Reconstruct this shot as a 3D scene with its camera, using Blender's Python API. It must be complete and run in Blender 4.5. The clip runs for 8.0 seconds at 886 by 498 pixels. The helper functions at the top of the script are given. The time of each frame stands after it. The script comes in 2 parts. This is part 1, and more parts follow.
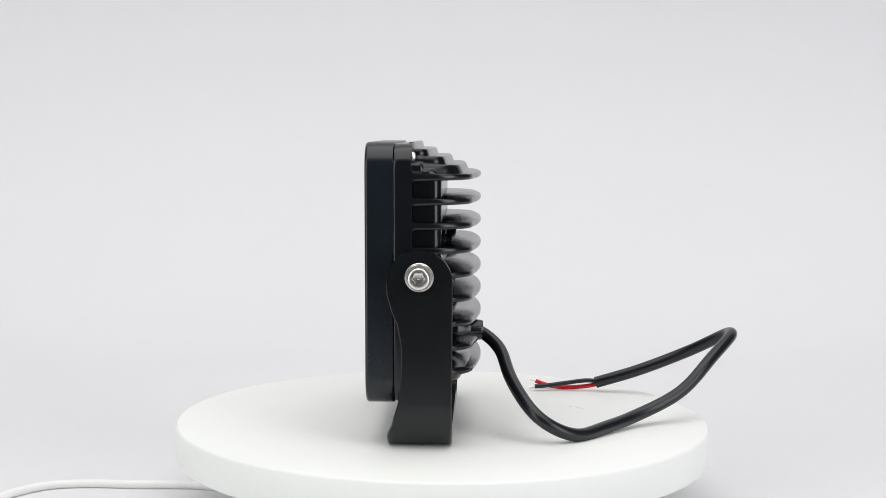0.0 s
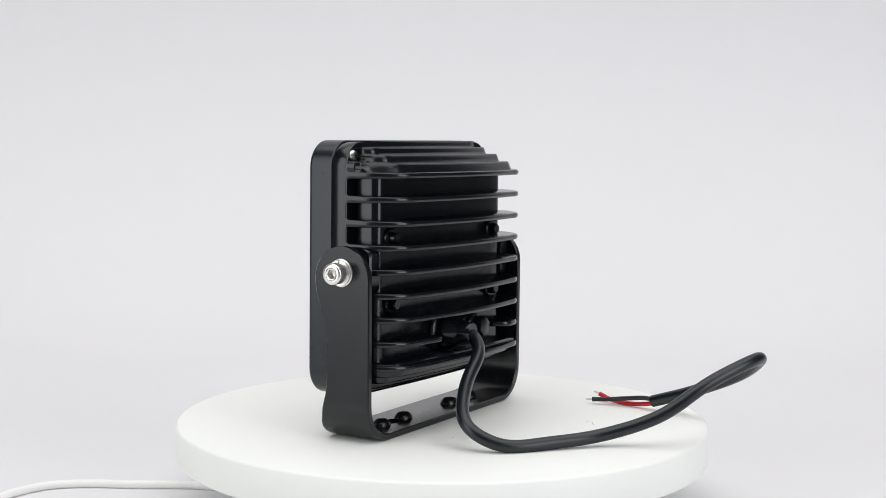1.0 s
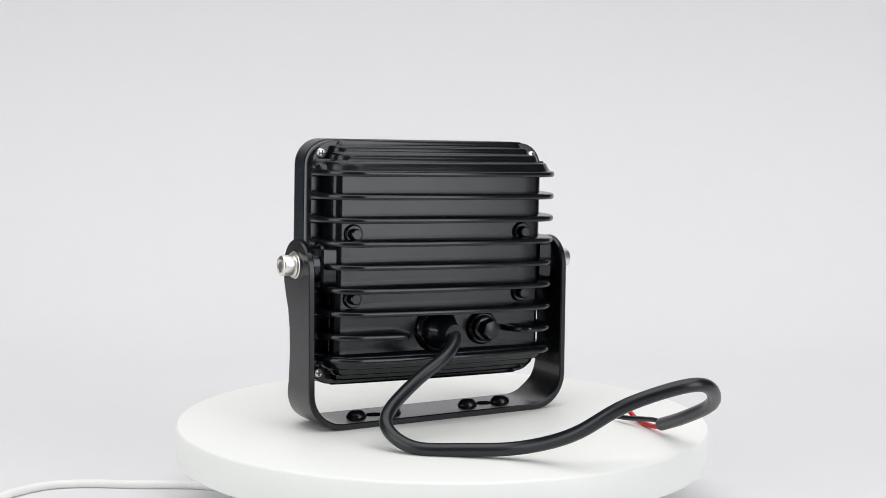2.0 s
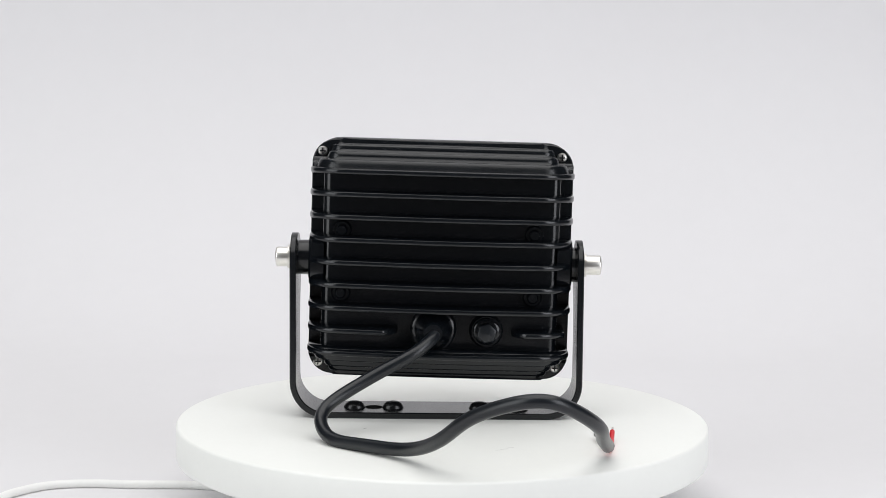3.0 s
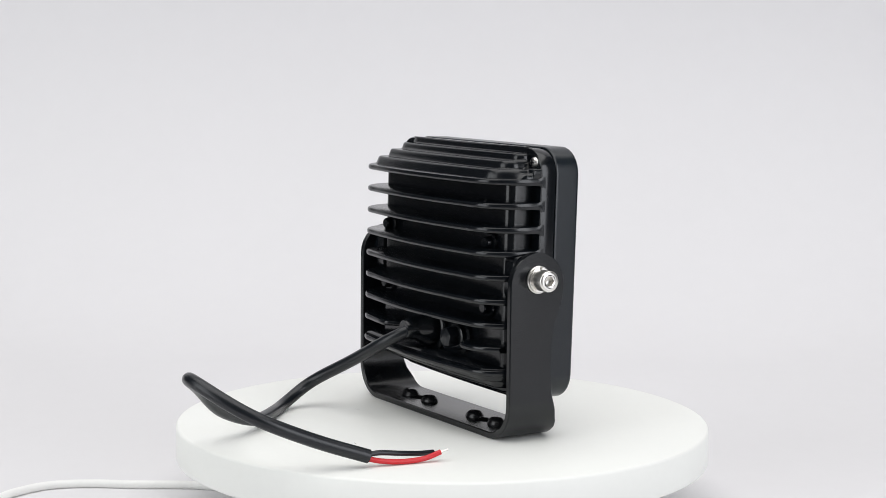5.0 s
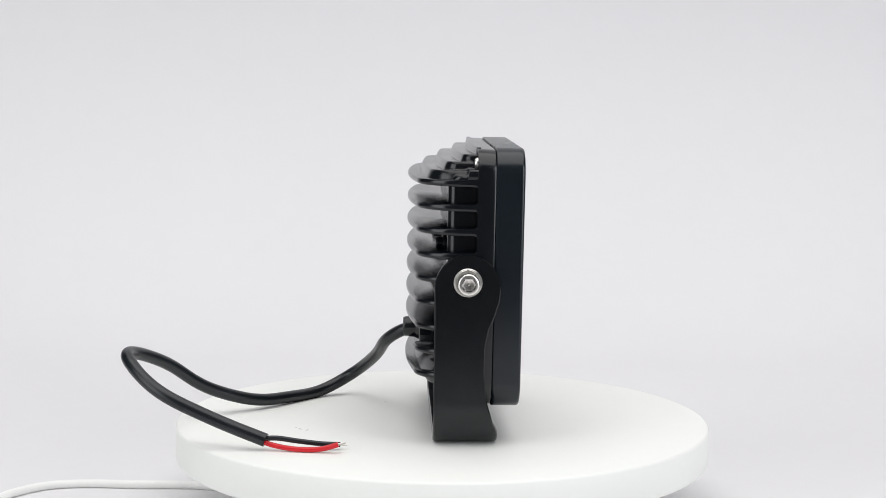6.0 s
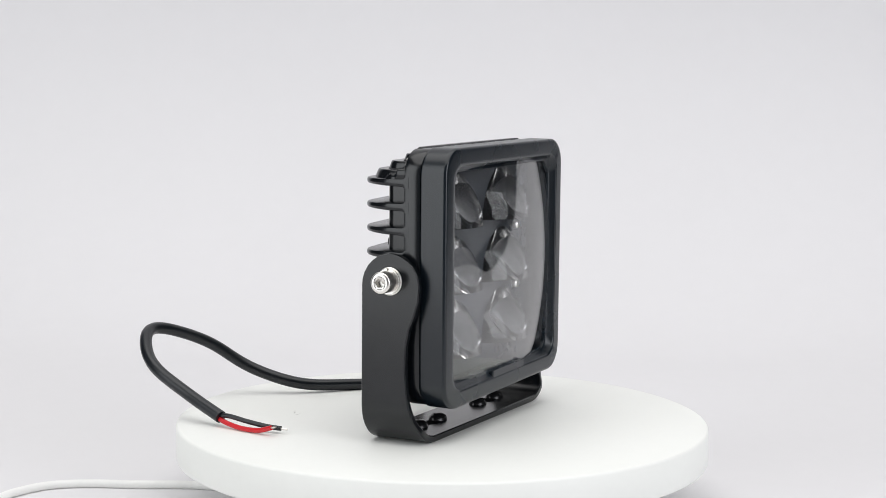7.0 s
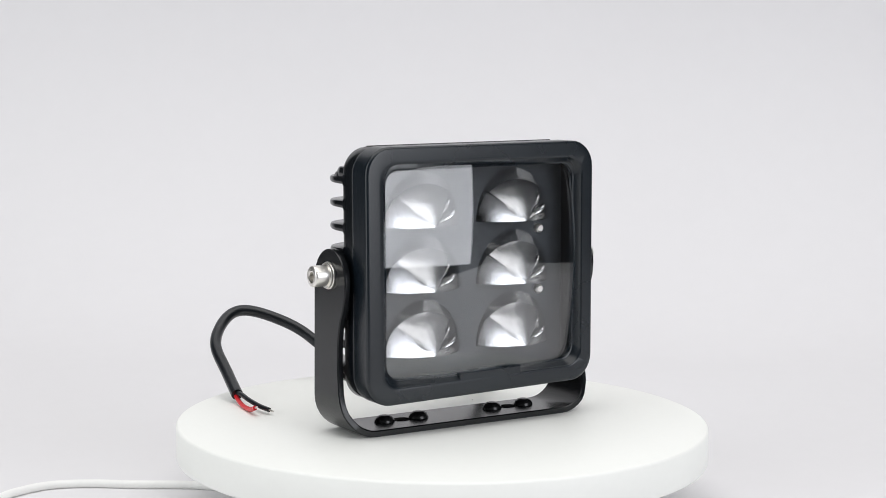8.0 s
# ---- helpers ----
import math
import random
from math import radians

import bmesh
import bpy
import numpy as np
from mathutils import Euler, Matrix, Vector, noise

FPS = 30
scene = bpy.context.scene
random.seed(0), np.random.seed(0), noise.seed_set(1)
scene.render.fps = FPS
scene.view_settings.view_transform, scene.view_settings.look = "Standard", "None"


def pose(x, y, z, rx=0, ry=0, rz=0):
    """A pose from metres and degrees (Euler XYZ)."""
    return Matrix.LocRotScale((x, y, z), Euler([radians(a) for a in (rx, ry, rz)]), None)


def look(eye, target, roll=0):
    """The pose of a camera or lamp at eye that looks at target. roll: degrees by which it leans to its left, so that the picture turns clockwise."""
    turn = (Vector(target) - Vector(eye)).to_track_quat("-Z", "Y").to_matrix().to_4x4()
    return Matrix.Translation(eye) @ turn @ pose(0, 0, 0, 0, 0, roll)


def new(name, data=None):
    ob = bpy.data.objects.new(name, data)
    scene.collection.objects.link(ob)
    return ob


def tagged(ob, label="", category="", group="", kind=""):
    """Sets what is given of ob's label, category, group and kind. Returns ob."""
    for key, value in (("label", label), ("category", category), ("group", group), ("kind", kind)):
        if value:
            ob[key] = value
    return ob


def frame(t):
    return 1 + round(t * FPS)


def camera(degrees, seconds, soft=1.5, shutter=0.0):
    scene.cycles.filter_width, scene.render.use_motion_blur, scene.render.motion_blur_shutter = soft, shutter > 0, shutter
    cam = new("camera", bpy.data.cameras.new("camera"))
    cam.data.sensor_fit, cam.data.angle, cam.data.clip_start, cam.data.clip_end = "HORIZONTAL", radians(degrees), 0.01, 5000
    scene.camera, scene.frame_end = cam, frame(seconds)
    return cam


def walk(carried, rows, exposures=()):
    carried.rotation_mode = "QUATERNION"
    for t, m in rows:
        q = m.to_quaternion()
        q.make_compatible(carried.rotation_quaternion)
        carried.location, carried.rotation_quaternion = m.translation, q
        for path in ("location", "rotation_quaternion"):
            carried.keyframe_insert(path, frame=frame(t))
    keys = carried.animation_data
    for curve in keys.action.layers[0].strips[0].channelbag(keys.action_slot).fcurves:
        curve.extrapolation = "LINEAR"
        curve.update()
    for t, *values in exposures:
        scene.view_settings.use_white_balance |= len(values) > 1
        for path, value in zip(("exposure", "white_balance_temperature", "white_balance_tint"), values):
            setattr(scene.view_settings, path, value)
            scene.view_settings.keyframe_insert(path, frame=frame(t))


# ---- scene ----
# ---------------------------------------------------------------- camera
EYE = Vector((0.0, -0.7147, 0.1933))
YAW, PITCH, ROLL = 0.00056, -0.09894, 0.515
cam = camera(32.414, 8.0, soft=0.6)
AIM = EYE + Vector((-math.sin(YAW) * math.cos(PITCH), math.cos(YAW) * math.cos(PITCH), math.sin(PITCH)))
walk(cam, [(0.0, look(EYE, AIM, ROLL)), (8.0, look(EYE, AIM, ROLL))])

# the turntable: seconds -> degrees, turning clockwise seen from above
TURN_0, TURN_RATE = -88.45, 29.435
DISC_TOP = 0.042

# ---------------------------------------------------------------- light
world = bpy.data.worlds.new("world")
scene.world = world
world.use_nodes = True
world.node_tree.nodes["Background"].inputs["Color"].default_value = (0.9, 0.95, 1.0, 1)
world.node_tree.nodes["Background"].inputs["Strength"].default_value = 0.1
scene.view_settings.exposure = 0.09
COOL = (1.0, 0.99, 0.98)


def softbox(name, eye, target, w, h, watts, colour=(1.0, 1.0, 1.0)):
    lamp = bpy.data.lights.new(name, "AREA")
    lamp.shape, lamp.size, lamp.size_y, lamp.energy, lamp.color = "RECTANGLE", w, h, watts, colour
    ob = new(name, lamp)
    ob.matrix_world = look(eye, target)
    return ob


softbox("softbox_lamp", (1.08, -0.91, 0.50), (0, 0, 0.16), 0.74, 1.15, 9.0, (0.93, 0.95, 1.0))
softbox("softbox_lamp", (-1.12, -0.755, 0.45), (0, 0, 0.16), 0.85, 1.3, 8.0, (0.95, 0.98, 1.0))
softbox("softbox_lamp", (0, -0.30, 1.85), (0, -0.15, 0), 2.6, 2.2, 31.8, COOL)


# ---------------------------------------------------------------- materials
def material(name, base, rough=0.5, metal=0.0, grain=0.0, grain_scale=400.0, stain=0.0, stain_scale=12.0,
             bump=0.0, spec=0.5, coat=0.0, rough_var=0.0):
    m = bpy.data.materials.new(name)
    m.use_nodes = True
    t = m.node_tree
    b = t.nodes["Principled BSDF"]
    b.inputs["Roughness"].default_value, b.inputs["Metallic"].default_value = rough, metal
    b.inputs["Specular IOR Level"].default_value, b.inputs["Coat Weight"].default_value = spec, coat
    b.inputs["Base Color"].default_value = (*base, 1)
    co = t.nodes.new("ShaderNodeTexCoord")

    def noise_node(scale, detail):
        n = t.nodes.new("ShaderNodeTexNoise")
        n.inputs["Scale"].default_value, n.inputs["Detail"].default_value = scale, detail
        t.links.new(co.outputs["Object"], n.inputs["Vector"])
        return n

    fine, broad = noise_node(grain_scale, 3), noise_node(stain_scale, 4)
    if grain or stain:
        a = t.nodes.new("ShaderNodeMapRange")
        a.inputs["To Min"].default_value, a.inputs["To Max"].default_value = 1 - grain, 1 + grain
        t.links.new(fine.outputs["Fac"], a.inputs["Value"])
        c = t.nodes.new("ShaderNodeMapRange")
        c.inputs["To Min"].default_value, c.inputs["To Max"].default_value = 1 - stain, 1 + stain
        t.links.new(broad.outputs["Fac"], c.inputs["Value"])
        mul = t.nodes.new("ShaderNodeMath")
        mul.operation = "MULTIPLY"
        t.links.new(a.outputs[0], mul.inputs[0])
        t.links.new(c.outputs[0], mul.inputs[1])
        v = t.nodes.new("ShaderNodeVectorMath")
        v.operation = "SCALE"
        v.inputs[0].default_value = base
        t.links.new(mul.outputs[0], v.inputs["Scale"])
        t.links.new(v.outputs[0], b.inputs["Base Color"])
    if rough_var:
        r = t.nodes.new("ShaderNodeMapRange")
        r.inputs["To Min"].default_value, r.inputs["To Max"].default_value = rough - rough_var, rough + rough_var
        t.links.new(broad.outputs["Fac"], r.inputs["Value"])
        t.links.new(r.outputs[0], b.inputs["Roughness"])
    if bump:
        k = t.nodes.new("ShaderNodeBump")
        k.inputs["Strength"].default_value, k.inputs["Distance"].default_value = bump, 0.0004
        t.links.new(fine.outputs["Fac"], k.inputs["Height"])
        t.links.new(k.outputs[0], b.inputs["Normal"])
    return m


def clear(name, ior=1.49, rough=0.0, tint=(1, 1, 1)):
    m = bpy.data.materials.new(name)
    m.use_nodes = True
    b = m.node_tree.nodes["Principled BSDF"]
    b.inputs["Base Color"].default_value = (*tint, 1)
    b.inputs["Transmission Weight"].default_value = 1
    b.inputs["Roughness"].default_value, b.inputs["IOR"].default_value = rough, ior
    return m


BLACK = material("black_powder_coat", (0.0045, 0.006, 0.008), 0.19, spec=0.5, grain=0.25, grain_scale=2500, stain=0.2, stain_scale=30,
                 bump=0.05, rough_var=0.06)
STRAP = material("black_painted_steel", (0.005, 0.006, 0.0075), 0.22, spec=0.45, grain=0.25, grain_scale=2500, stain=0.25, stain_scale=25,
                 bump=0.02, rough_var=0.07)
BEZEL = material("black_satin_paint", (0.0055, 0.0095, 0.014), 0.27, spec=0.5, grain=0.2, grain_scale=2500, stain=0.2, stain_scale=25,
                 bump=0.015, rough_var=0.05)
RUBBER = material("black_rubber_sheath", (0.006, 0.008, 0.011), 0.31, grain=0.2, grain_scale=1800, stain=0.25, stain_scale=40, bump=0.1)
GLOSS = material("glossy_black_plastic", (0.008, 0.008, 0.009), 0.25, grain=0.2, grain_scale=900, stain=0.2)
STEEL = material("polished_stainless_steel", (0.82, 0.8, 0.76), 0.3, 1.0, grain=0.06, grain_scale=900, stain=0.08, stain_scale=60, rough_var=0.06)
# mirror standing in for total internal reflection in the clear optics
INNER_MIRROR = material("inner_reflection_mirror", (0.74, 0.75, 0.77), 0.27, 1.0)
# mirror standing in for the glints of the clear moulded pockets
POCKET_GLINT = material("pocket_glint_mirror", (0.6, 0.61, 0.62), 0.14, 1.0)
TINNED = material("tinned_copper", (0.75, 0.72, 0.68), 0.3, 1.0)
# matte black that paints the shade inside the bracket's bolt holes
HOLE_SHADE = material("hole_shade_black", (0.004, 0.004, 0.004), 0.95, spec=0.05, grain=0.2, stain=0.2)
RED = material("red_wire_insulation", (0.62, 0.012, 0.02), 0.35, grain=0.1, stain=0.1)
BOARD = material("dark_circuit_board", (0.045, 0.05, 0.056), 0.15, grain=0.2, stain=0.2)
DISC = material("white_plastic_disc", (0.9, 0.91, 0.875), 0.5, grain=0.012, grain_scale=300, stain=0.015, stain_scale=14)
SCUFF = material("grey_scuff", (0.62, 0.62, 0.6), 0.6, grain=0.2, grain_scale=2000, stain=0.1)
WHITE_CORD = material("white_cord_sheath", (0.88, 0.88, 0.86), 0.4, grain=0.03, stain=0.03)
PAPER = material("white_backdrop_paper", (0.76, 0.752, 0.765), 0.85, grain=0.01, grain_scale=60, stain=0.02, stain_scale=2.2, spec=0.2)


def add_spot(m, centre, size, strength):
    """One small faint grey stain in the paper."""
    t = m.node_tree
    b = t.nodes["Principled BSDF"]
    link_in = b.inputs["Base Color"].links[0]
    source = link_in.from_socket
    co = t.nodes.new("ShaderNodeTexCoord")
    d = t.nodes.new("ShaderNodeVectorMath")
    d.operation = "DISTANCE"
    d.inputs[1].default_value = centre
    t.links.new(co.outputs["Object"], d.inputs[0])
    r = t.nodes.new("ShaderNodeMapRange")
    r.inputs["From Min"].default_value, r.inputs["From Max"].default_value = 0.0, size
    r.inputs["To Min"].default_value, r.inputs["To Max"].default_value = 1 - strength, 1.0
    t.links.new(d.outputs["Value"], r.inputs["Value"])
    v = t.nodes.new("ShaderNodeVectorMath")
    v.operation = "SCALE"
    t.links.new(source, v.inputs[0])
    t.links.new(r.outputs[0], v.inputs["Scale"])
    t.links.new(v.outputs[0], b.inputs["Base Color"])


add_spot(PAPER, (-0.3771, 0.700, 0.0854), 0.006, 0.28)
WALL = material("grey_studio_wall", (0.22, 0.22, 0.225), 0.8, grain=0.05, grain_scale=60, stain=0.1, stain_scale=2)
CEIL = material("white_ceiling_paint", (0.6, 0.6, 0.6), 0.8, grain=0.03, grain_scale=60, stain=0.04, stain_scale=2)
# for unseen side walls, dark to keep reflections on the black paint low
DIM_WALL = material("reflection_dimming_wall", (0.1, 0.1, 0.105), 0.8, grain=0.05, grain_scale=60, stain=0.1, stain_scale=2)
FLOOR = material("grey_studio_floor", (0.22, 0.21, 0.2), 0.6, grain=0.1, grain_scale=40, stain=0.15, stain_scale=3)
GLASS = clear("clear_cover_glass", 1.58)
ACRYLIC = clear("clear_optic_acrylic", 1.49)


# ---------------------------------------------------------------- mesh helpers (millimetres)
def link(name, bm, mat, parent=None, label="", matrix=None, smooth=30.0, scale=0.001):
    if matrix is not None:
        bm.transform(matrix)
    bm.transform(Matrix.Scale(scale, 4))
    bmesh.ops.remove_doubles(bm, verts=bm.verts, dist=1e-7)
    bmesh.ops.recalc_face_normals(bm, faces=bm.faces)
    for f in bm.faces:
        f.smooth = True
    for e in bm.edges:
        if len(e.link_faces) == 2 and e.calc_face_angle(0) > radians(smooth):
            e.smooth = False
    me = bpy.data.meshes.new(name)
    bm.to_mesh(me)
    bm.free()
    me.materials.append(mat)
    ob = new(name, me)
    if parent is not None:
        ob.parent = parent
    if label:
        tagged(ob, label)
    return ob


def rounded(cx, cz, w, h, r, n=8):
    """A rounded rectangle's outline."""
    pts = []
    for k, (sx, sz) in enumerate(((1, 1), (-1, 1), (-1, -1), (1, -1))):
        for i in range(n + 1):
            a = math.pi / 2 * (k + i / n)
            pts.append((cx + sx * (w / 2 - r) + r * math.cos(a), cz + sz * (h / 2 - r) + r * math.sin(a)))
    return pts


def loft(bm, rings, first=True, last=True, closed=False):
    """Skins a row of equally long rings of 3D points."""
    made = [[bm.verts.new(p) for p in ring] for ring in rings]
    pairs = list(zip(made, made[1:])) + ([(made[-1], made[0])] if closed else [])
    for a, b in pairs:
        for i in range(len(a)):
            j = (i + 1) % len(a)
            bm.faces.new((a[i], a[j], b[j], b[i]))
    if not closed:
        if first:
            bm.faces.new(made[0])
        if last:
            bm.faces.new(made[-1])
    return bm


def along_y(outline, y):
    return [(x, y, z) for x, z in outline]


def along_z(outline, z):
    return [(x, y, z) for x, y in outline]


def along_x(outline, x):
    return [(x, y, z) for y, z in outline]


def turned(axis, origin, profile, n=24):
    """A solid of revolution about 'x' or 'y' from (distance along, radius) rows."""
    bm, rings = bmesh.new(), []
    for d, r in profile:
        ring = []
        for i in range(n):
            a = 2 * math.pi * i / n
            u, v = r * math.cos(a), r * math.sin(a)
            p = (d, u, v) if axis == "x" else ((u, d, v) if axis == "y" else (u, v, d))
            ring.append(tuple(o + c for o, c in zip(origin, p)))
        rings.append(ring)
    return loft(bm, rings)


def smooth_path(points, steps):
    pts = [Vector(p) for p in points]
    pts = [pts[0] * 2 - pts[1]] + pts + [pts[-1] * 2 - pts[-2]]
    out = []
    for i in range(len(pts) - 3):
        a, b, c, d = pts[i:i + 4]
        for k in range(steps):
            u = k / steps
            out.append(0.5 * (2 * b + (c - a) * u + (2 * a - 5 * b + 4 * c - d) * u * u + (3 * b - a - 3 * c + d) * u ** 3))
    return out + [pts[-2]]


def tube(points, radius, n=14):
    """A round tube along points, with caps."""
    bm, rings, up = bmesh.new(), [], Vector((0.31, 0.2, 0.93))
    for i, p in enumerate(points):
        way = (points[min(i + 1, len(points) - 1)] - points[max(i - 1, 0)]).normalized()
        side = way.cross(up).normalized()
        up = side.cross(way).normalized()
        rings.append([tuple(p + radius * (math.cos(2 * math.pi * k / n) * side + math.sin(2 * math.pi * k / n) * up)) for k in range(n)])
    return loft(bm, rings)


def empty(name, m=None):
    ob = new(name)
    ob.empty_display_size = 0.02
    if m is not None:
        ob.matrix_world = m
    return ob


# ---------------------------------------------------------------- the studio
def sweep():
    """The paper backdrop: a flat table sheet that curves up into a wall."""
    prof = [(-0.42, 0.0), (0.0, 0.0), (0.40, 0.0)]
    prof += [(0.40 + 0.30 * math.sin(a), 0.30 - 0.30 * math.cos(a)) for a in [math.pi / 2 * i / 16 for i in range(1, 17)]]
    prof += [(0.70, 1.0), (0.70, 1.75)]
    bm = bmesh.new()
    back = [(y + 0.003, z) if z > 0.2 else (y, z - 0.003) for y, z in prof]
    outline = prof + back[::-1]
    loft(bm, [[(x, y, z) for y, z in outline] for x in (-0.74, -0.37, 0.0, 0.41, 0.82)])
    tagged(link("backdrop", bm, PAPER, scale=1.0), "seamless white paper backdrop sweeping up behind the table", "backdrop", kind="structure")


def slab(name, lo, hi, mat, label, category):
    bm = bmesh.new()
    loft(bm, [[(lo[0], lo[1], z), (hi[0], lo[1], z), (hi[0], hi[1], z), (lo[0], hi[1], z)] for z in (lo[2], hi[2])])
    return tagged(link(name, bm, mat, scale=1.0), label, category, kind="structure")


sweep()
slab("table_top", (-1.05, -0.44, -0.035), (1.05, 0.43, -0.0035), CEIL, "white table top under the backdrop paper", "table top")
slab("floor", (-2.2, -2.4, -0.80), (2.2, 1.6, -0.75), FLOOR, "grey studio floor", "floor")
slab("ceiling", (-2.2, -2.4, 2.0), (2.2, 1.6, 2.05), CEIL, "plain white studio ceiling", "ceiling")
slab("wall_north", (-2.2, 1.5, -0.75), (2.2, 1.6, 2.0), WALL, "grey studio wall behind the backdrop", "wall")
slab("wall_south", (-2.2, -2.4, -0.75), (2.2, -2.3, 2.0), WALL, "grey studio wall", "wall")
# unseen side walls, added darker so the lamp's flanks reflect less
slab("wall_west", (-2.2, -2.3, -0.75), (-2.1, 1.5, 2.0), DIM_WALL, "unseen side wall darkened to dim reflections", "wall")
slab("wall_east", (2.1, -2.3, -0.75), (2.2, 1.5, 2.0), DIM_WALL, "unseen side wall darkened to dim reflections", "wall")


# ---------------------------------------------------------------- turntable
def build_turntable():
    table = empty("turntable", pose(0, 0, 0))
    tagged(table, "round white motorised display turntable with a thick plain disc", "turntable")
    top = DISC_TOP * 1000
    bm = turned("z", (0, 0, 0), [(top - 16.6, 60), (top - 16.6, 123.6), (top - 16.1, 124.6), (top - 15.2, 125), (top - 1.2, 125),
                                 (top - 0.35, 124.65), (top, 123.8), (top, 60), (top, 3)], 160)
    disc = link("disc", bm, DISC, table, "thick white plastic disc", smooth=50)
    bm = turned("z", (0, 0, 0), [(0.5, 92), (1.5, 94), (20, 94), (24, 92), (DISC_TOP * 1000 - 16.5, 60)], 96)
    link("base", bm, DISC, table, "white plastic motor base", smooth=40)
    for x, y, w, h, a in ((27.0, -66.0, 2.2, 0.35, 0.4), (29.5, -62.5, 1.8, 0.3, -0.2), (24.0, -68.0, 1.2, 0.3, 0.3), (-35.5, -27.0, 1.4, 0.4, 0.9)):
        mark = bmesh.new()
        loft(mark, [[(x + w * math.cos(t) * math.cos(a) - h * math.sin(t) * math.sin(a), y + w * math.cos(t) * math.sin(a) + h * math.sin(t) * math.cos(a), z)
                     for t in [2 * math.pi * i / 12 for i in range(12)]] for z in (top - 0.05, top + 0.02)])
        link("scuff", mark, SCUFF, disc, "faint grey scuff mark")
    return disc


def build_cord():
    pts = smooth_path([(-80, 14, 1.9), (-113, 20.6, 1.9), (-126, 22.7, 1.9), (-151, 22.4, 1.9), (-174, 23.6, 1.9), (-192, 19.6, 1.9), (-203, 9.3, 1.9),
                       (-210, -4.6, 1.9), (-218, -40, 1.9), (-236, -110, 1.9)], 8)
    cord = link("power_cord", tube(pts, 2.1), WHITE_CORD, smooth=60)
    return tagged(cord, "white power cord lying on the backdrop paper", "power cord")


disc = build_turntable()
build_cord()

# ---------------------------------------------------------------- the work light
light = empty("work_light", pose(0, 0, 0))
tagged(light, "black square LED work light with cooling fins on a U bracket", "work light")

CX, CZ = -1.4, 74.0            # middle of the lamp body
BW, BH = 124.0, 114.2          # its width and height
FX, FZ = -1.6, 73.4            # middle of the finned rear
LEAN = Matrix.Translation((CX, 8, CZ)) @ pose(0, 0, 0, -0.6, 1.2, 0.1) @ Matrix.Translation((-CX, -8, -CZ))


FIN = (62.4, -17.5, 17.8, 20.5, 3.3)      # half width, rear edge, corner radii across and along, bow of the rear edge


def fin_plan(half, front, back, rx, ry, bow, inset=0.0, n=10):
    """A fin seen from above: straight sides, elliptic rear corners and a slightly bowed rear edge."""
    h, b = half - inset, back + inset
    root = [y for y in (12.6, 12.1, 11.5, 10.8, 9.8, 8.4) if b + bow + ry + 0.3 < y < front]
    pts = [(-h, front)] + [(-h, y) for y in root]
    pts += [(-h + rx - rx * math.cos(a), b + bow + ry - ry * math.sin(a)) for a in [math.pi / 2 * i / n for i in range(n + 1)]]
    span = h - rx
    pts += [(u * span, b + bow * u * u) for u in [-1 + 2 * i / 14 for i in range(1, 14)]]
    pts += [(h - rx + rx * math.sin(a), b + bow + ry - ry * math.cos(a)) for a in [math.pi / 2 * i / n for i in range(n + 1)]]
    pts += [(h, y) for y in root[::-1]] + [(h, front)]
    return [(x + FX, y) for x, y in pts]


def plate(z, thick):
    """A cast fin with rounded edges, that swells in a fillet where it leaves the flange."""
    half, back, rx, ry, bow = FIN
    bm = bmesh.new()
    rows = ((-1, 0.75), (-0.85, 0.3), (-0.5, 0.06), (-0.2, 0.0), (0.2, 0.0), (0.5, 0.06), (0.85, 0.3), (1, 0.75))
    rings = []
    for d, inset in rows:
        ring = []
        for x, y in fin_plan(half, 14.2, back, rx, ry, bow, inset, 14):
            t = thick / 2 * (0.68 + 0.32 * (y - back) / (12.5 - back))
            swell = min(1.0, max(0.0, (y - 10.6) / 1.6)) ** 2
            side = FX + math.copysign(half - 0.05, x - FX) if abs(x - FX) > half - 0.9 else x
            ring.append((x + (side - x) * swell, y, z + d * (t + 0.7 * swell)))
        rings.append(ring)
    return loft(bm, rings)


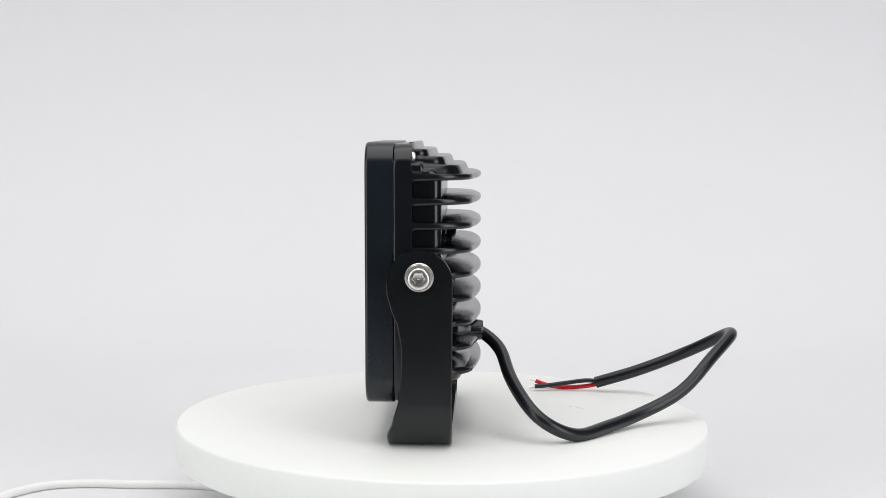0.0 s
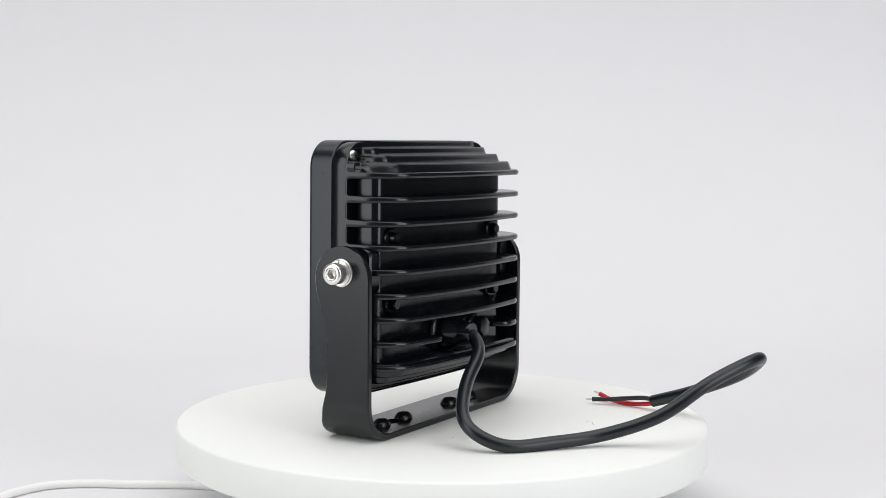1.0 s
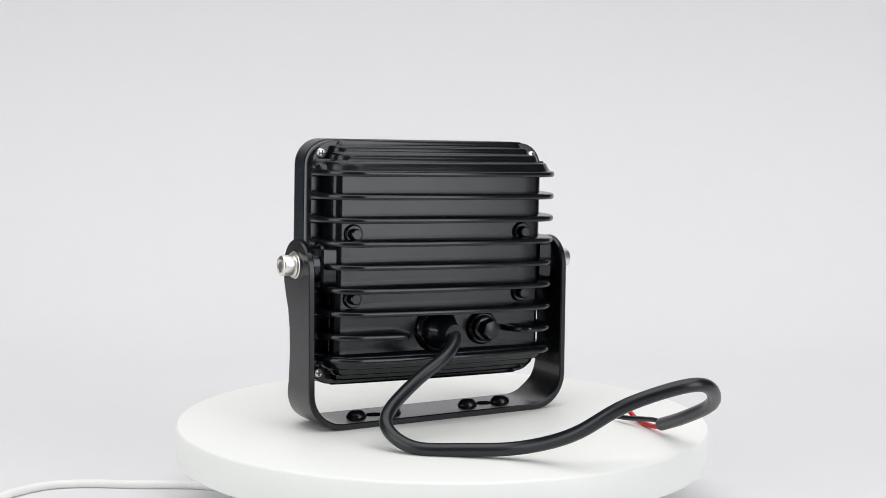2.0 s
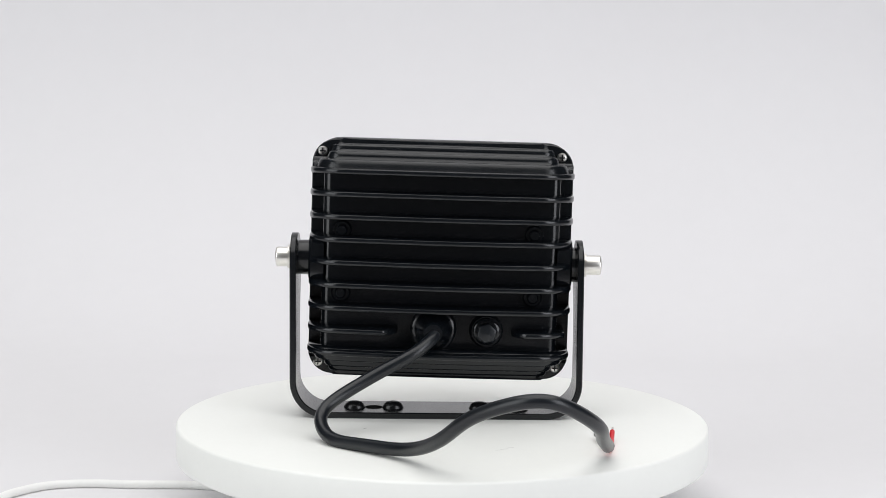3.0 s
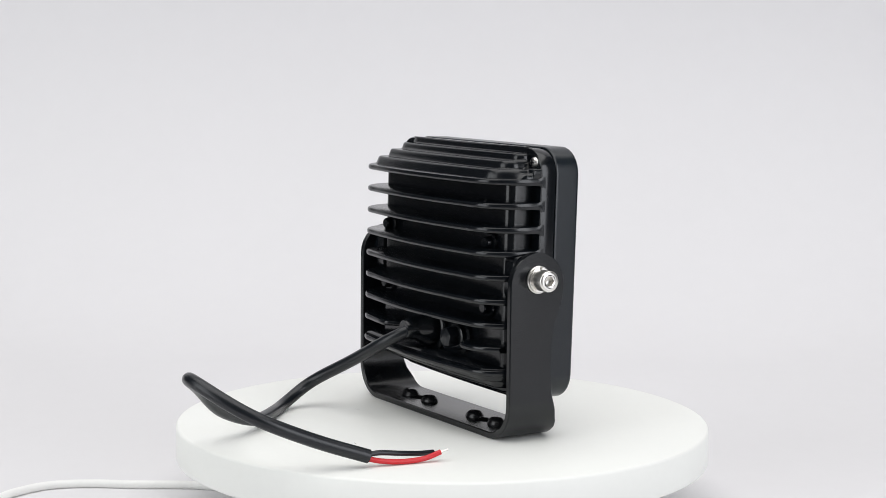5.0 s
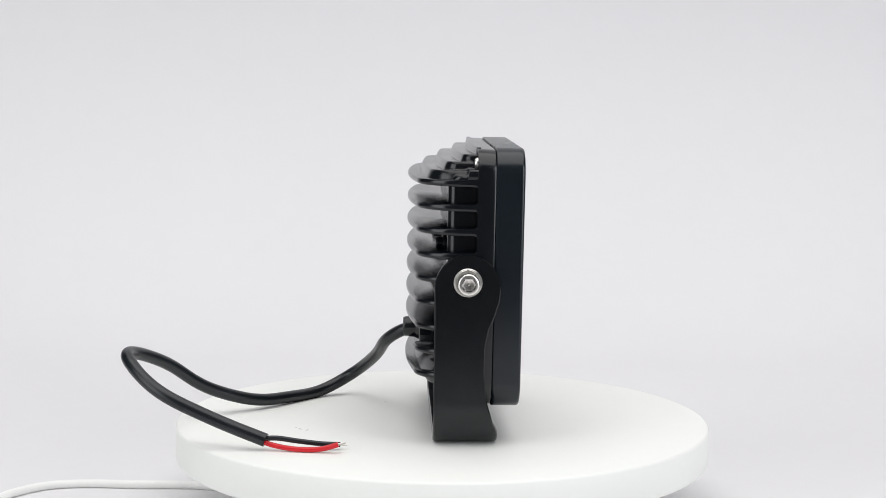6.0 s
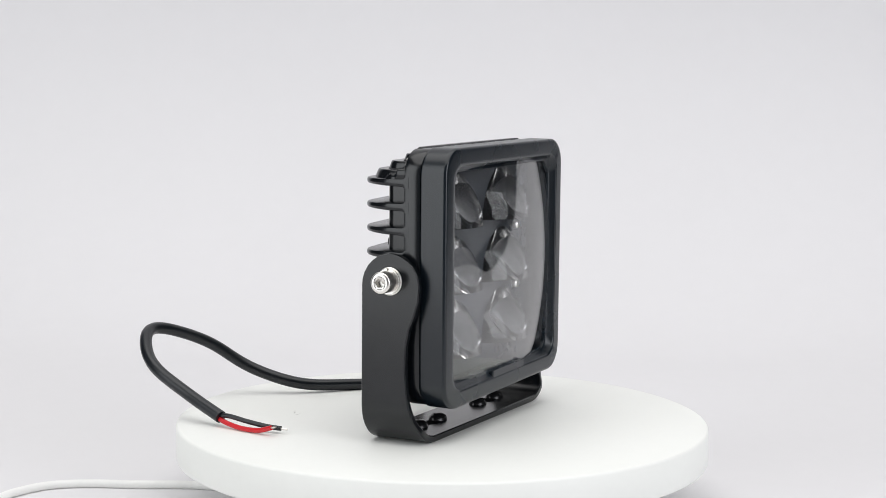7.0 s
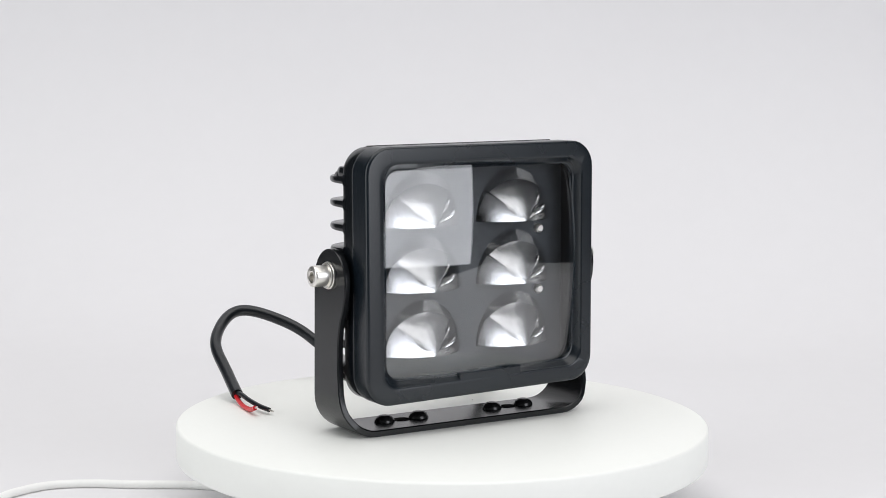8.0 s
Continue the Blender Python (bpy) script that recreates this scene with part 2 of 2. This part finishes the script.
def stepped_ridge(side):
    """Terraces that step down from the flange to the outermost fin, with pockets for the corner screws."""
    # half width, rear edge, height over the middle, corner radius, softness of the edge
    steps = ((54.5, 8.6, 57.0, 8, 2.0), (54.0, 1.8, 54.0, 6, 2.0), (55.2, -5.2, 50.8, 7, 2.0), (59.6, -11.6, 47.2, 13, 1.7),
             (66.0, -3.0, 45.6, 10, 2.4), (66.0, 3.2, 47.9, 6, 1.6), (66.0, 10.6, 51.0, 5, 1.6))
    low = 41.5
    ys = {13.5, 12.0, -12.4, -12.9}
    for _, back, _, _, soft in steps:
        ys.update(round(back + soft * k, 3) for k in (-1.0, -0.5, 0.0, 0.5, 1.0))
    ys.update(round(13.2 - 0.45 * k, 3) for k in range(57))
    ys = sorted((y for y in ys if y <= 13.5), reverse=True)
    us = sorted({round(u, 4) for i in range(49) for u in (-0.8 + 1.6 * i / 48,)} | {round(e * (0.8 + 0.2 * i / 44), 4) for i in range(45) for e in (-1, 1)})
    nx, ny = len(us) - 1, len(ys) - 1
    def height(x, y):
        best = low
        for half, back, top, r, soft in steps:
            dx, dy = abs(x) - (half - r), (back + r) - y
            d = math.hypot(max(dx, 0), max(dy, 0)) + min(max(dx, dy), 0) - r
            w = min(1.0, max(0.0, 0.5 - d / (2 * soft)))
            best = max(best, low + (top - low) * w * w * (3 - 2 * w))
        edge = abs(x) - 50.4       # the side follows the round corner of the flange
        return min(best, 45.0 + math.sqrt(max(0.0, 11.6 ** 2 - edge ** 2))) if edge > 0 else best
    def reach(y):
        return 61.9 if y > 4.5 else 44.4 + 17.5 * math.sqrt(max(0.0, 1 - ((4.5 - y) / 20.2) ** 2))
    bm, grid = bmesh.new(), []
    for u in us:
        col = []
        for y in ys:
            x = u * reach(y)
            bow = 3.3 * (x / 58) ** 2 * min(1.0, max(0.0, (13.0 - y) / 4))
            col.append(bm.verts.new((FX + x, y + bow, CZ + side * height(x, y))))
        grid.append(col)
    for i in range(nx):
        for j in range(ny):
            bm.faces.new((grid[i][j], grid[i + 1][j], grid[i + 1][j + 1], grid[i][j + 1]))
    rim = [grid[i][0] for i in range(nx + 1)] + [grid[nx][j] for j in range(1, ny + 1)]
    rim += [grid[i][ny] for i in range(nx - 1, -1, -1)] + [grid[0][j] for j in range(ny - 1, 0, -1)]
    foot = [bm.verts.new((v.co.x, v.co.y, CZ + side * 41.0)) for v in rim]
    for a in range(len(rim)):
        b = (a + 1) % len(rim)
        bm.faces.new((rim[a], rim[b], foot[b], foot[a]))
    bm.faces.new(foot)
    return bm


def build_heat_sink():
    bm = bmesh.new()
    o = lambda inset, r: rounded(FX, CZ, 125.8 - 2 * inset, BH - 2 * inset, r)
    loft(bm, [along_y(o(4.2, 8), 14.6), along_y(o(4.0, 8), 19.3), along_y(o(3.6, 8.4), 19.8), along_y(o(1.4, 11), 19.9), along_y(o(1.0, 11.2), 19.75),
              along_y(o(0.75, 11.4), 19.2), along_y(o(0.6, 11.4), 12.5), along_y(o(0.7, 11.4), 12.2), along_y(o(1.0, 11.2), 12.0), along_y(o(3.0, 9.6), 12.0)])
    sink = link("heat_sink", bm, BLACK, light, matrix=LEAN)
    # the core between the fins
    core = bmesh.new()
    plan = fin_plan(56, 12.6, -0.6, 4.4, 4.4, 0.0)
    loft(core, [along_z(plan, z) for z in (CZ - 46, CZ - 44, CZ + 44, CZ + 46)])
    link("core", core, BLACK, sink, matrix=LEAN)
    # cooling fins; the eighth is interrupted by the cable entry
    for k in range(9):
        z = 116.0 - 10.6 * k
        if k != 7:
            link("fin", plate(z, 3.5), BLACK, sink, matrix=LEAN)
    for x0, x1 in ((-63.6, -21.0), (33.0, 57.6)):
        bm = plate(116.0 - 10.6 * 7, 3.4)
        for cut in [(x1 if x0 < -60 else x0) + k * (-1.6 if x0 < -60 else 1.6) for k in range(1, 6)]:
            bmesh.ops.bisect_plane(bm, geom=bm.verts[:] + bm.edges[:] + bm.faces[:], plane_co=(cut, 0, 0), plane_no=(1, 0, 0))
        for cut, way in ((x0, 1), (x1, -1)):
            bmesh.ops.bisect_plane(bm, geom=bm.verts[:] + bm.edges[:] + bm.faces[:], plane_co=(cut, 0, 0), plane_no=(-way, 0, 0), clear_outer=True)
        bmesh.ops.holes_fill(bm, edges=[e for e in bm.edges if e.is_boundary])
        inner = x1 if x0 < -60 else x0
        for v in bm.verts:          # the inner end runs out towards the rear wall
            near = max(0.0, 1 - abs(v.co.x - inner) / 8)
            if v.co.y < 0:
                v.co.y += (-2.0 - v.co.y) * 0.7 * near * near
        link("fin", bm, BLACK, sink, matrix=LEAN)
    # stepped ridges above the first and below the last fin
    for side in (1, -1):
        link("stepped_ridge", stepped_ridge(side), BLACK, sink, matrix=LEAN, smooth=180)
    # studs on the rear wall
    for sx in (-1, 1):
        for z in (FZ + 14.7, FZ - 14.8):
            link("stud", turned("y", (-3.0 + 45.2 * sx, 0, z), [(0, 4.7), (-1.6, 4.5), (-2.2, 3.9), (-2.2, 2.7), (-4.6, 2.6), (-5.2, 2.1)], 20), BLACK, sink, matrix=LEAN)
    # swivel bosses at the sides
    for sx in (-1, 1):
        bm = bmesh.new()
        loft(bm, [along_x(rounded(9, CZ, 20 - i, 21 - i, 4, 5), FX + sx * d) for d, i in ((55, 0), (61.2, 0), (62.2, 1.4))])
        link("boss", bm, BLACK, sink, matrix=LEAN)
        link("boss", turned("x", (-2.4, 8.5, 73.8), [(sx * 58, 8.5), (sx * 66.6, 8.2)], 28), BLACK, sink, matrix=LEAN)
    return sink


FRONT = LEAN @ Matrix.Translation((0, -0.7, 0))


def build_bezel():
    bm = bmesh.new()
    o = lambda inset, r, y: along_y(rounded(CX - (1.0 if inset > 7 and y > 25.9 else 0), CZ, BW - 2 * inset, BH - 2 * inset, r), y)
    loft(bm, [o(1.2, 11, 20.7), o(0.35, 11.8, 20.75), o(0.1, 12, 20.95), o(0, 12, 21.3), o(0, 12, 21.8), o(0, 12, 31.4), o(0, 12, 31.9), o(0.2, 11.9, 32.5),
              o(0.6, 11.6, 32.95), o(1.2, 11.2, 33.15), o(1.7, 10.9, 33.2), o(6.4, 8.6, 33.2), o(7.1, 8.4, 33.15), o(7.5, 8.2, 32.95), o(7.8, 8.1, 32.6),
              o(8.0, 8.0, 32.2), o(9.6, 7.3, 30.2), o(9.8, 7.2, 29.95), o(10.1, 7.0, 29.8), o(10.5, 6.8, 29.7), o(10.7, 6.6, 29.4), o(10.7, 6.6, 26.0), o(4, 9, 25.8),
              o(4, 9, 20.7)], closed=True)
    bezel = link("bezel", bm, BEZEL, light, "black satin front frame", matrix=FRONT)
    # the drain notch in the lower inner edge
    lip = bmesh.new()
    loft(lip, [along_y(rounded(CX - 3.4, CZ - 48.6, 34 - i, 4.2 - i * 0.6, 0.5, 3), y) for y, i in ((27.0, 0), (32.4, 0), (33.1, 0.9))])
    link("drain_lip", lip, BEZEL, bezel, matrix=FRONT)
    return bezel


def build_glass():
    """The bowed cover pane."""
    bm, n = bmesh.new(), 26
    hw, hh = BW / 2 - 9.2, BH / 2 - 9.2
    corners = rounded(0, 0, 2 * hw, 2 * hh, 7, 10)
    outline = []
    for (ax, az), (bx, bz) in zip(corners, corners[1:] + corners[:1]):
        cuts = max(1, int(math.hypot(bx - ax, bz - az) / 4))
        outline += [(ax + (bx - ax) * i / cuts, az + (bz - az) * i / cuts) for i in range(cuts)]
    def ring(s, back):
        out = []
        for x, z in outline:
            x, z = x * s, z * s
            y = 34.4 - 3.8 * (x / hw) ** 2 - 3.0 * (z / hh) ** 2 - (2.0 if back else 0)
            out.append((CX - 1.0 + x, y, CZ + z))
        return out
    steps = [0.02] + [i / n for i in range(1, n + 1)]
    loft(bm, [ring(s, False) for s in steps] + [ring(s, True) for s in steps[::-1]])
    pane = link("cover_glass", bm, GLASS, light, "clear bowed front glass", matrix=FRONT, smooth=50)
    pane.visible_shadow = False
    return pane


def half_dome(a, c, b, power, n=20, m=10, shell=0.0, span=math.pi):
    """A half bump: a half ellipse a wide and c high on the board, that rises b towards its apex at the foot."""
    rings = []
    for k in range(m + 1):
        s = max(k / m, 0.01)
        y = b * (1 - s ** power)
        rings.append([(a * s * math.cos(span * i / n), y, c * s * math.sin(span * i / n)) for i in range(n + 1)])
    bm = bmesh.new()
    made = [[bm.verts.new(p) for p in r] for r in rings]
    for p, q in zip(made, made[1:]):
        for i in range(n):
            bm.faces.new((p[i], p[i + 1], q[i + 1], q[i]))
    bm.faces.new(made[0])
    if shell:
        bmesh.ops.recalc_face_normals(bm, faces=bm.faces)
        bmesh.ops.solidify(bm, geom=bm.faces[:], thickness=shell)
        return bm
    rim = [e for e in bm.edges if e.is_boundary]
    bmesh.ops.holes_fill(bm, edges=rim)
    return bm


def build_front():
    bm = bmesh.new()
    loft(bm, [along_y(rounded(CX, CZ, 110, 98, 6), y) for y in (14.8, 15.6)])
    board = link("circuit_board", bm, BOARD, light, "dark board behind the optics", matrix=LEAN)
    for sx in (-1, 1):
        for k in range(3):
            at = Matrix.Translation((-3.0 + 25.2 * sx, 15.65, CZ + 20.2 - 29.2 * k))
            optic = link("optic", half_dome(20.9, 24.4, 12.0, 2.2, n=40, m=18), ACRYLIC, light, "clear half-domed LED optic", matrix=LEAN @ at)
            # added mirror sector on the bright flank only, for the acrylic's inner reflection
            cone = half_dome(19.6, 17.5, 10.4, 1.5, n=48, shell=0.3, span=radians(128))
            link("reflection_cone", cone, INNER_MIRROR, optic, "added mirror half-cone for the optic's inner reflection", matrix=LEAN @ at)
            # small moulded pockets that radiate from the foot of the dome, mirrored to give their glints
            for a, far, long in ((134, 11.0, 4.4), (156, 10.5, 4.8)):
                a = radians(a)
                bump = bmesh.new()
                bmesh.ops.create_uvsphere(bump, u_segments=14, v_segments=8, radius=1.0)
                bmesh.ops.scale(bump, verts=bump.verts, vec=(long, 1.2, 1.3))
                bmesh.ops.rotate(bump, verts=bump.verts, matrix=Matrix.Rotation(-a, 3, "Y"))
                link("pocket", bump, POCKET_GLINT, optic, matrix=LEAN @ at @ Matrix.Translation((far * math.cos(a), 4.2, far * math.sin(a))))
    for z in (CZ + 15.2, CZ - 13.8):
        link("board_screw", turned("y", (-42.6, 15.6, z), [(0, 2.2), (1.6, 2.1), (2.4, 1.4)], 14), STEEL, board, matrix=LEAN)


def build_corner_screws():
    for sx in (-1, 1):
        for sz in (-1, 1):
            x, z = -2.0 + 57.0 * sx, 73.9 + 50.6 * sz
            bm = turned("y", (x, 12.4, z), [(0, 2.45), (-0.9, 2.4), (-1.7, 1.9), (-2.0, 1.0)], 20)
            screw = link("screw", bm, STEEL, light, "small bright cross-head screw", matrix=LEAN)
            # raised black bars paint the shade of the cross recess on the uncut head
            for w, h in ((3.0, 0.6), (0.6, 3.0)):
                cr = bmesh.new()
                loft(cr, [along_y(rounded(x, z, w, h, 0.15, 2), y) for y in (10.4, 10.1)])
                link("slot_shade", cr, GLOSS, screw, matrix=LEAN)


def build_bracket():
    """A flat steel strap bent to a U; its legs narrow to a neck and end in round ears."""
    X0, X1, T, R = -72.2, 65.9, 3.0, 17.0
    ear_z, ear_y, ear_r, yb = 71.2, 8.4, 14.3, -5.9
    def half_width(z):
        """Front edge of the leg at height z."""
        keys = ((0, 22.2), (5, 22.0), (12, 19.4), (22, 16.9), (34, 15.9), (44, 16.1), (52, 17.4), (60, 20.5), (66, 22.3), (71.2, 22.7))
        for (a, u), (b, v) in zip(keys, keys[1:]):
            if z <= b:
                w = (z - a) / (b - a)
                w = w * w * (3 - 2 * w) * 0.5 + w * 0.5
                return u + (v - u) * w
        return math.sqrt(max(0.0, ear_r ** 2 - (z - ear_z) ** 2)) + ear_y
    def back(z):
        return yb if z < ear_z else ear_y - math.sqrt(max(0.0, ear_r ** 2 - (z - ear_z) ** 2))
    line = []      # (x, z, nx, nz, height used for the width): centre line, outer side first
    top = ear_z + ear_r - 0.02
    zs = [top, top - 0.2, top - 0.7, top - 1.6, top - 3.2, top - 5.5, top - 8.5, top - 11.5] + [ear_z - 3 * i for i in range(0, 20)]
    zs = [z for z in zs if z > R + 0.5]
    for z in zs:
        line.append((X0, z, -1, 0, z))
    for i in range(0, 9):
        a = math.pi / 2 * i / 8
        line.append((X0 + R - R * math.cos(a), R - R * math.sin(a), -math.cos(a), -math.sin(a), (R - R * math.sin(a))))
    for i in range(1, 20):
        line.append((X0 + R + (X1 - X0 - 2 * R) * i / 20, 0, 0, -1, 0))
    for i in range(8, -1, -1):
        a = math.pi / 2 * i / 8
        line.append((X1 - R + R * math.cos(a), R - R * math.sin(a), math.cos(a), -math.sin(a), (R - R * math.sin(a))))
    for z in zs[::-1]:
        line.append((X1, z, 1, 0, z))
    rings = []
    for x, z, nx, nz, h in line:
        yf, y0, e = half_width(h), back(h), 0.5
        lift = -0.019 * (x - CX) * min(1.0, z / 60.0)
        out = lambda d, y: (x - nx * d, y, z - nz * d + lift)
        rings.append([out(0, y0 + e), out(0, yf - e), out(e, yf), out(T - e, yf), out(T, yf - e), out(T, y0 + e), out(T - e, y0), out(e, y0)])
    bracket = link("bracket", loft(bmesh.new(), rings), STRAP, light, "bent black steel U bracket", smooth=35)
    for x in (-33.0, 27.0):
        for d in (-9.2, 9.2):
            bm, rows = bmesh.new(), ((3.0, 1.0), (3.8, 0.96), (4.9, 0.83), (5.8, 0.58), (6.1, 0.3))
            loft(bm, [[(x + d + s * 5.2 * math.cos(a), 7 + s * 4.3 * math.sin(a) * abs(math.sin(a)) ** 0.25, z) for a in [2 * math.pi * i / 20 for i in range(20)]] for z, s in rows])
            link("plug", bm, GLOSS, bracket, "shiny black rubber plug")
        # plate is not cut: a shallow black oval paints the hole's shade
        bm = bmesh.new()
        loft(bm, [[(x + r * 1.25 * math.cos(a), 7 + r * math.sin(a), z) for a in [2 * math.pi * i / 20 for i in range(20)]] for r, z in ((3.2, 3.02), (3.2, 3.3), (2.6, 3.4), (2.2, 3.1))])
        link("hole", bm, HOLE_SHADE, bracket, "shallow black oval for the shade in a bolt hole")
    return bracket


def build_bolts():
    for sx, x, z in ((-1, -72.2, 75.3), (1, 65.9, 72.4)):
        y = 8.4
        d = lambda v: sx * v
        k = 1.0 if sx > 0 else -0.3    # this head stands further out
        bm = turned("x", (x, y, z), [(d(2.0), 3.0), (d(2.0), 4.7), (d(7.2 + k), 4.75), (d(7.6 + k), 4.6), (d(7.95 + k), 4.2), (d(8.1 + k), 3.6), (d(8.1 + k), 3.0),
                                     (d(7.9 + k), 2.9), (d(5.2 + k), 2.85), (d(4.9 + k), 0.6), (d(4.5 + k), 0.1)], 36)
        bolt = link("bolt", bm, STEEL, light, "shiny stainless socket-head bolt")
        hexa = bmesh.new()
        inner = [(y + 2.3 * math.cos(math.pi / 3 * i), z + 2.25 * math.sin(math.pi / 3 * i)) for i in range(6)]
        outer = [(y + 3.1 * math.cos(math.pi / 3 * i), z + 2.95 * math.sin(math.pi / 3 * i)) for i in range(6)]
        loft(hexa, [along_x(outer, x + d(8.0 + k)), along_x(inner, x + d(7.8 + k)), along_x(inner, x + d(5.0 + k)), along_x(outer, x + d(5.0 + k))], closed=True)
        link("socket", hexa, STEEL, bolt)
        link("washer", turned("x", (x, y, z), [(d(0.05), 3), (d(0.05), 6.1), (d(0.8), 6.2), (d(1.1), 5.9), (d(1.2), 3)], 30), STEEL, bolt)
        coil = []
        for i in range(33):
            a = math.pi / 2 + 0.09 + (2 * math.pi - 0.18) * i / 32
            coil.append([(x + d(w), y + r * math.cos(a), z + r * math.sin(a)) for w, r in ((1.1, 4.0), (1.1, 5.5), (1.3, 5.7), (1.9, 5.7), (2.1, 5.5), (2.1, 4.0))])
        link("spring_washer", loft(bmesh.new(), coil), STEEL, bolt, "split spring washer")


CABLE = smooth_path([(-3.7, -11.9, 42.2), (-4.1, -18.4, 41.6), (-13.0, -27.1, 35.0), (-32.7, -31.9, 24.6), (-53.5, -43.2, 11.9), (-49.7, -59.8, 3.1), (-32.9, -74.4, 3.1),
                     (-14.4, -91.0, 5.2), (-1.4, -112.8, 14.0), (12.8, -128.7, 28.0), (38.7, -142.7, 36.9), (60.0, -126.6, 24.5), (65.7, -100.6, 12.6),
                     (70.3, -77.9, 4.5)], 14)
CABLE = [sum(CABLE[max(0, i - w):i + w + 1], Vector()) / len(CABLE[max(0, i - w):i + w + 1]) for i in range(len(CABLE)) for w in (min(4, i, len(CABLE) - 1 - i),)]


def build_cable():
    gland = link("cable_gland", turned("y", (-4.0, 0, 42.6), [(0, 11), (-2.2, 10.8), (-3.0, 10.2), (-3.4, 9.6), (-3.6, 8.9), (-6.2, 8.8), (-7.6, 8.3), (-8.8, 7.6),
                                                              (-10.0, 6.9), (-11.2, 6.1), (-12.2, 5.5), (-13.2, 5.1), (-17.6, 4.7), (-18.6, 4.2), (-18.6, 2)], 32), BLACK, light, "black rubber cable gland", matrix=LEAN)
    vent = link("vent_plug", turned("y", (21.0, 0, 42.2), [(0, 8.2), (-2.6, 7.8), (-3.4, 7.0), (-3.4, 6.4), (-5.4, 6.2), (-5.8, 5.6), (-6, 4.6)], 28), BLACK, light, "black hexagonal vent plug", matrix=LEAN)
    hexa = bmesh.new()
    o = lambda r: [(21.0 + r * math.cos(math.pi / 3 * i + 0.3), 42.2 + r * math.sin(math.pi / 3 * i + 0.3)) for i in range(6)]
    loft(hexa, [along_y(o(4.9), -5.6), along_y(o(4.9), -10.4), along_y(o(4.6), -11.1), along_y(o(4.0), -11.4)])
    link("hexagon", hexa, RUBBER, vent, matrix=LEAN)
    cable = link("cable", tube(CABLE, 2.95), RUBBER, light, "bent round black rubber cable", smooth=60)
    red = smooth_path([(70.3, -80.1, 4.1), (71.7, -73.1, 2.3), (73.3, -64.1, 1.3), (74.6, -54.2, 1.7), (75.7, -46.7, 3.9)], 6)
    black = smooth_path([(70.1, -80.1, 5.1), (70.5, -73.1, 5.5), (70.7, -64.1, 4.3), (69.8, -54.1, 2.9), (68.6, -46.1, 2.3)], 6)
    for pts, mat, tip, words in ((red, RED, (76.2, -43.6, 4.8), "red insulated wire"), (black, RUBBER, (68.1, -43.1, 2.1), "thin black insulated wire")):
        wire = link("wire", tube(pts, 1.15, 10), mat, cable, words, smooth=60)
        link("bare_tip", tube([pts[-1], (pts[-1] + Vector(tip)) / 2, Vector(tip)], 0.5, 8), TINNED, wire, "bare tinned strands")


build_heat_sink()
build_bezel()
build_front()
build_glass()
build_corner_screws()
build_bracket()
build_bolts()
build_cable()


# ---------------------------------------------------------------- what moves
def motions():
    times = [0.25 * i for i in range(33)]
    walk(disc, [(t, pose(0, 0, 0, 0, 0, -(TURN_0 + TURN_RATE * t))) for t in times])
    walk(light, [(t, pose(0, 0, DISC_TOP, 0, 0, -(TURN_0 + TURN_RATE * t))) for t in times])


motions()
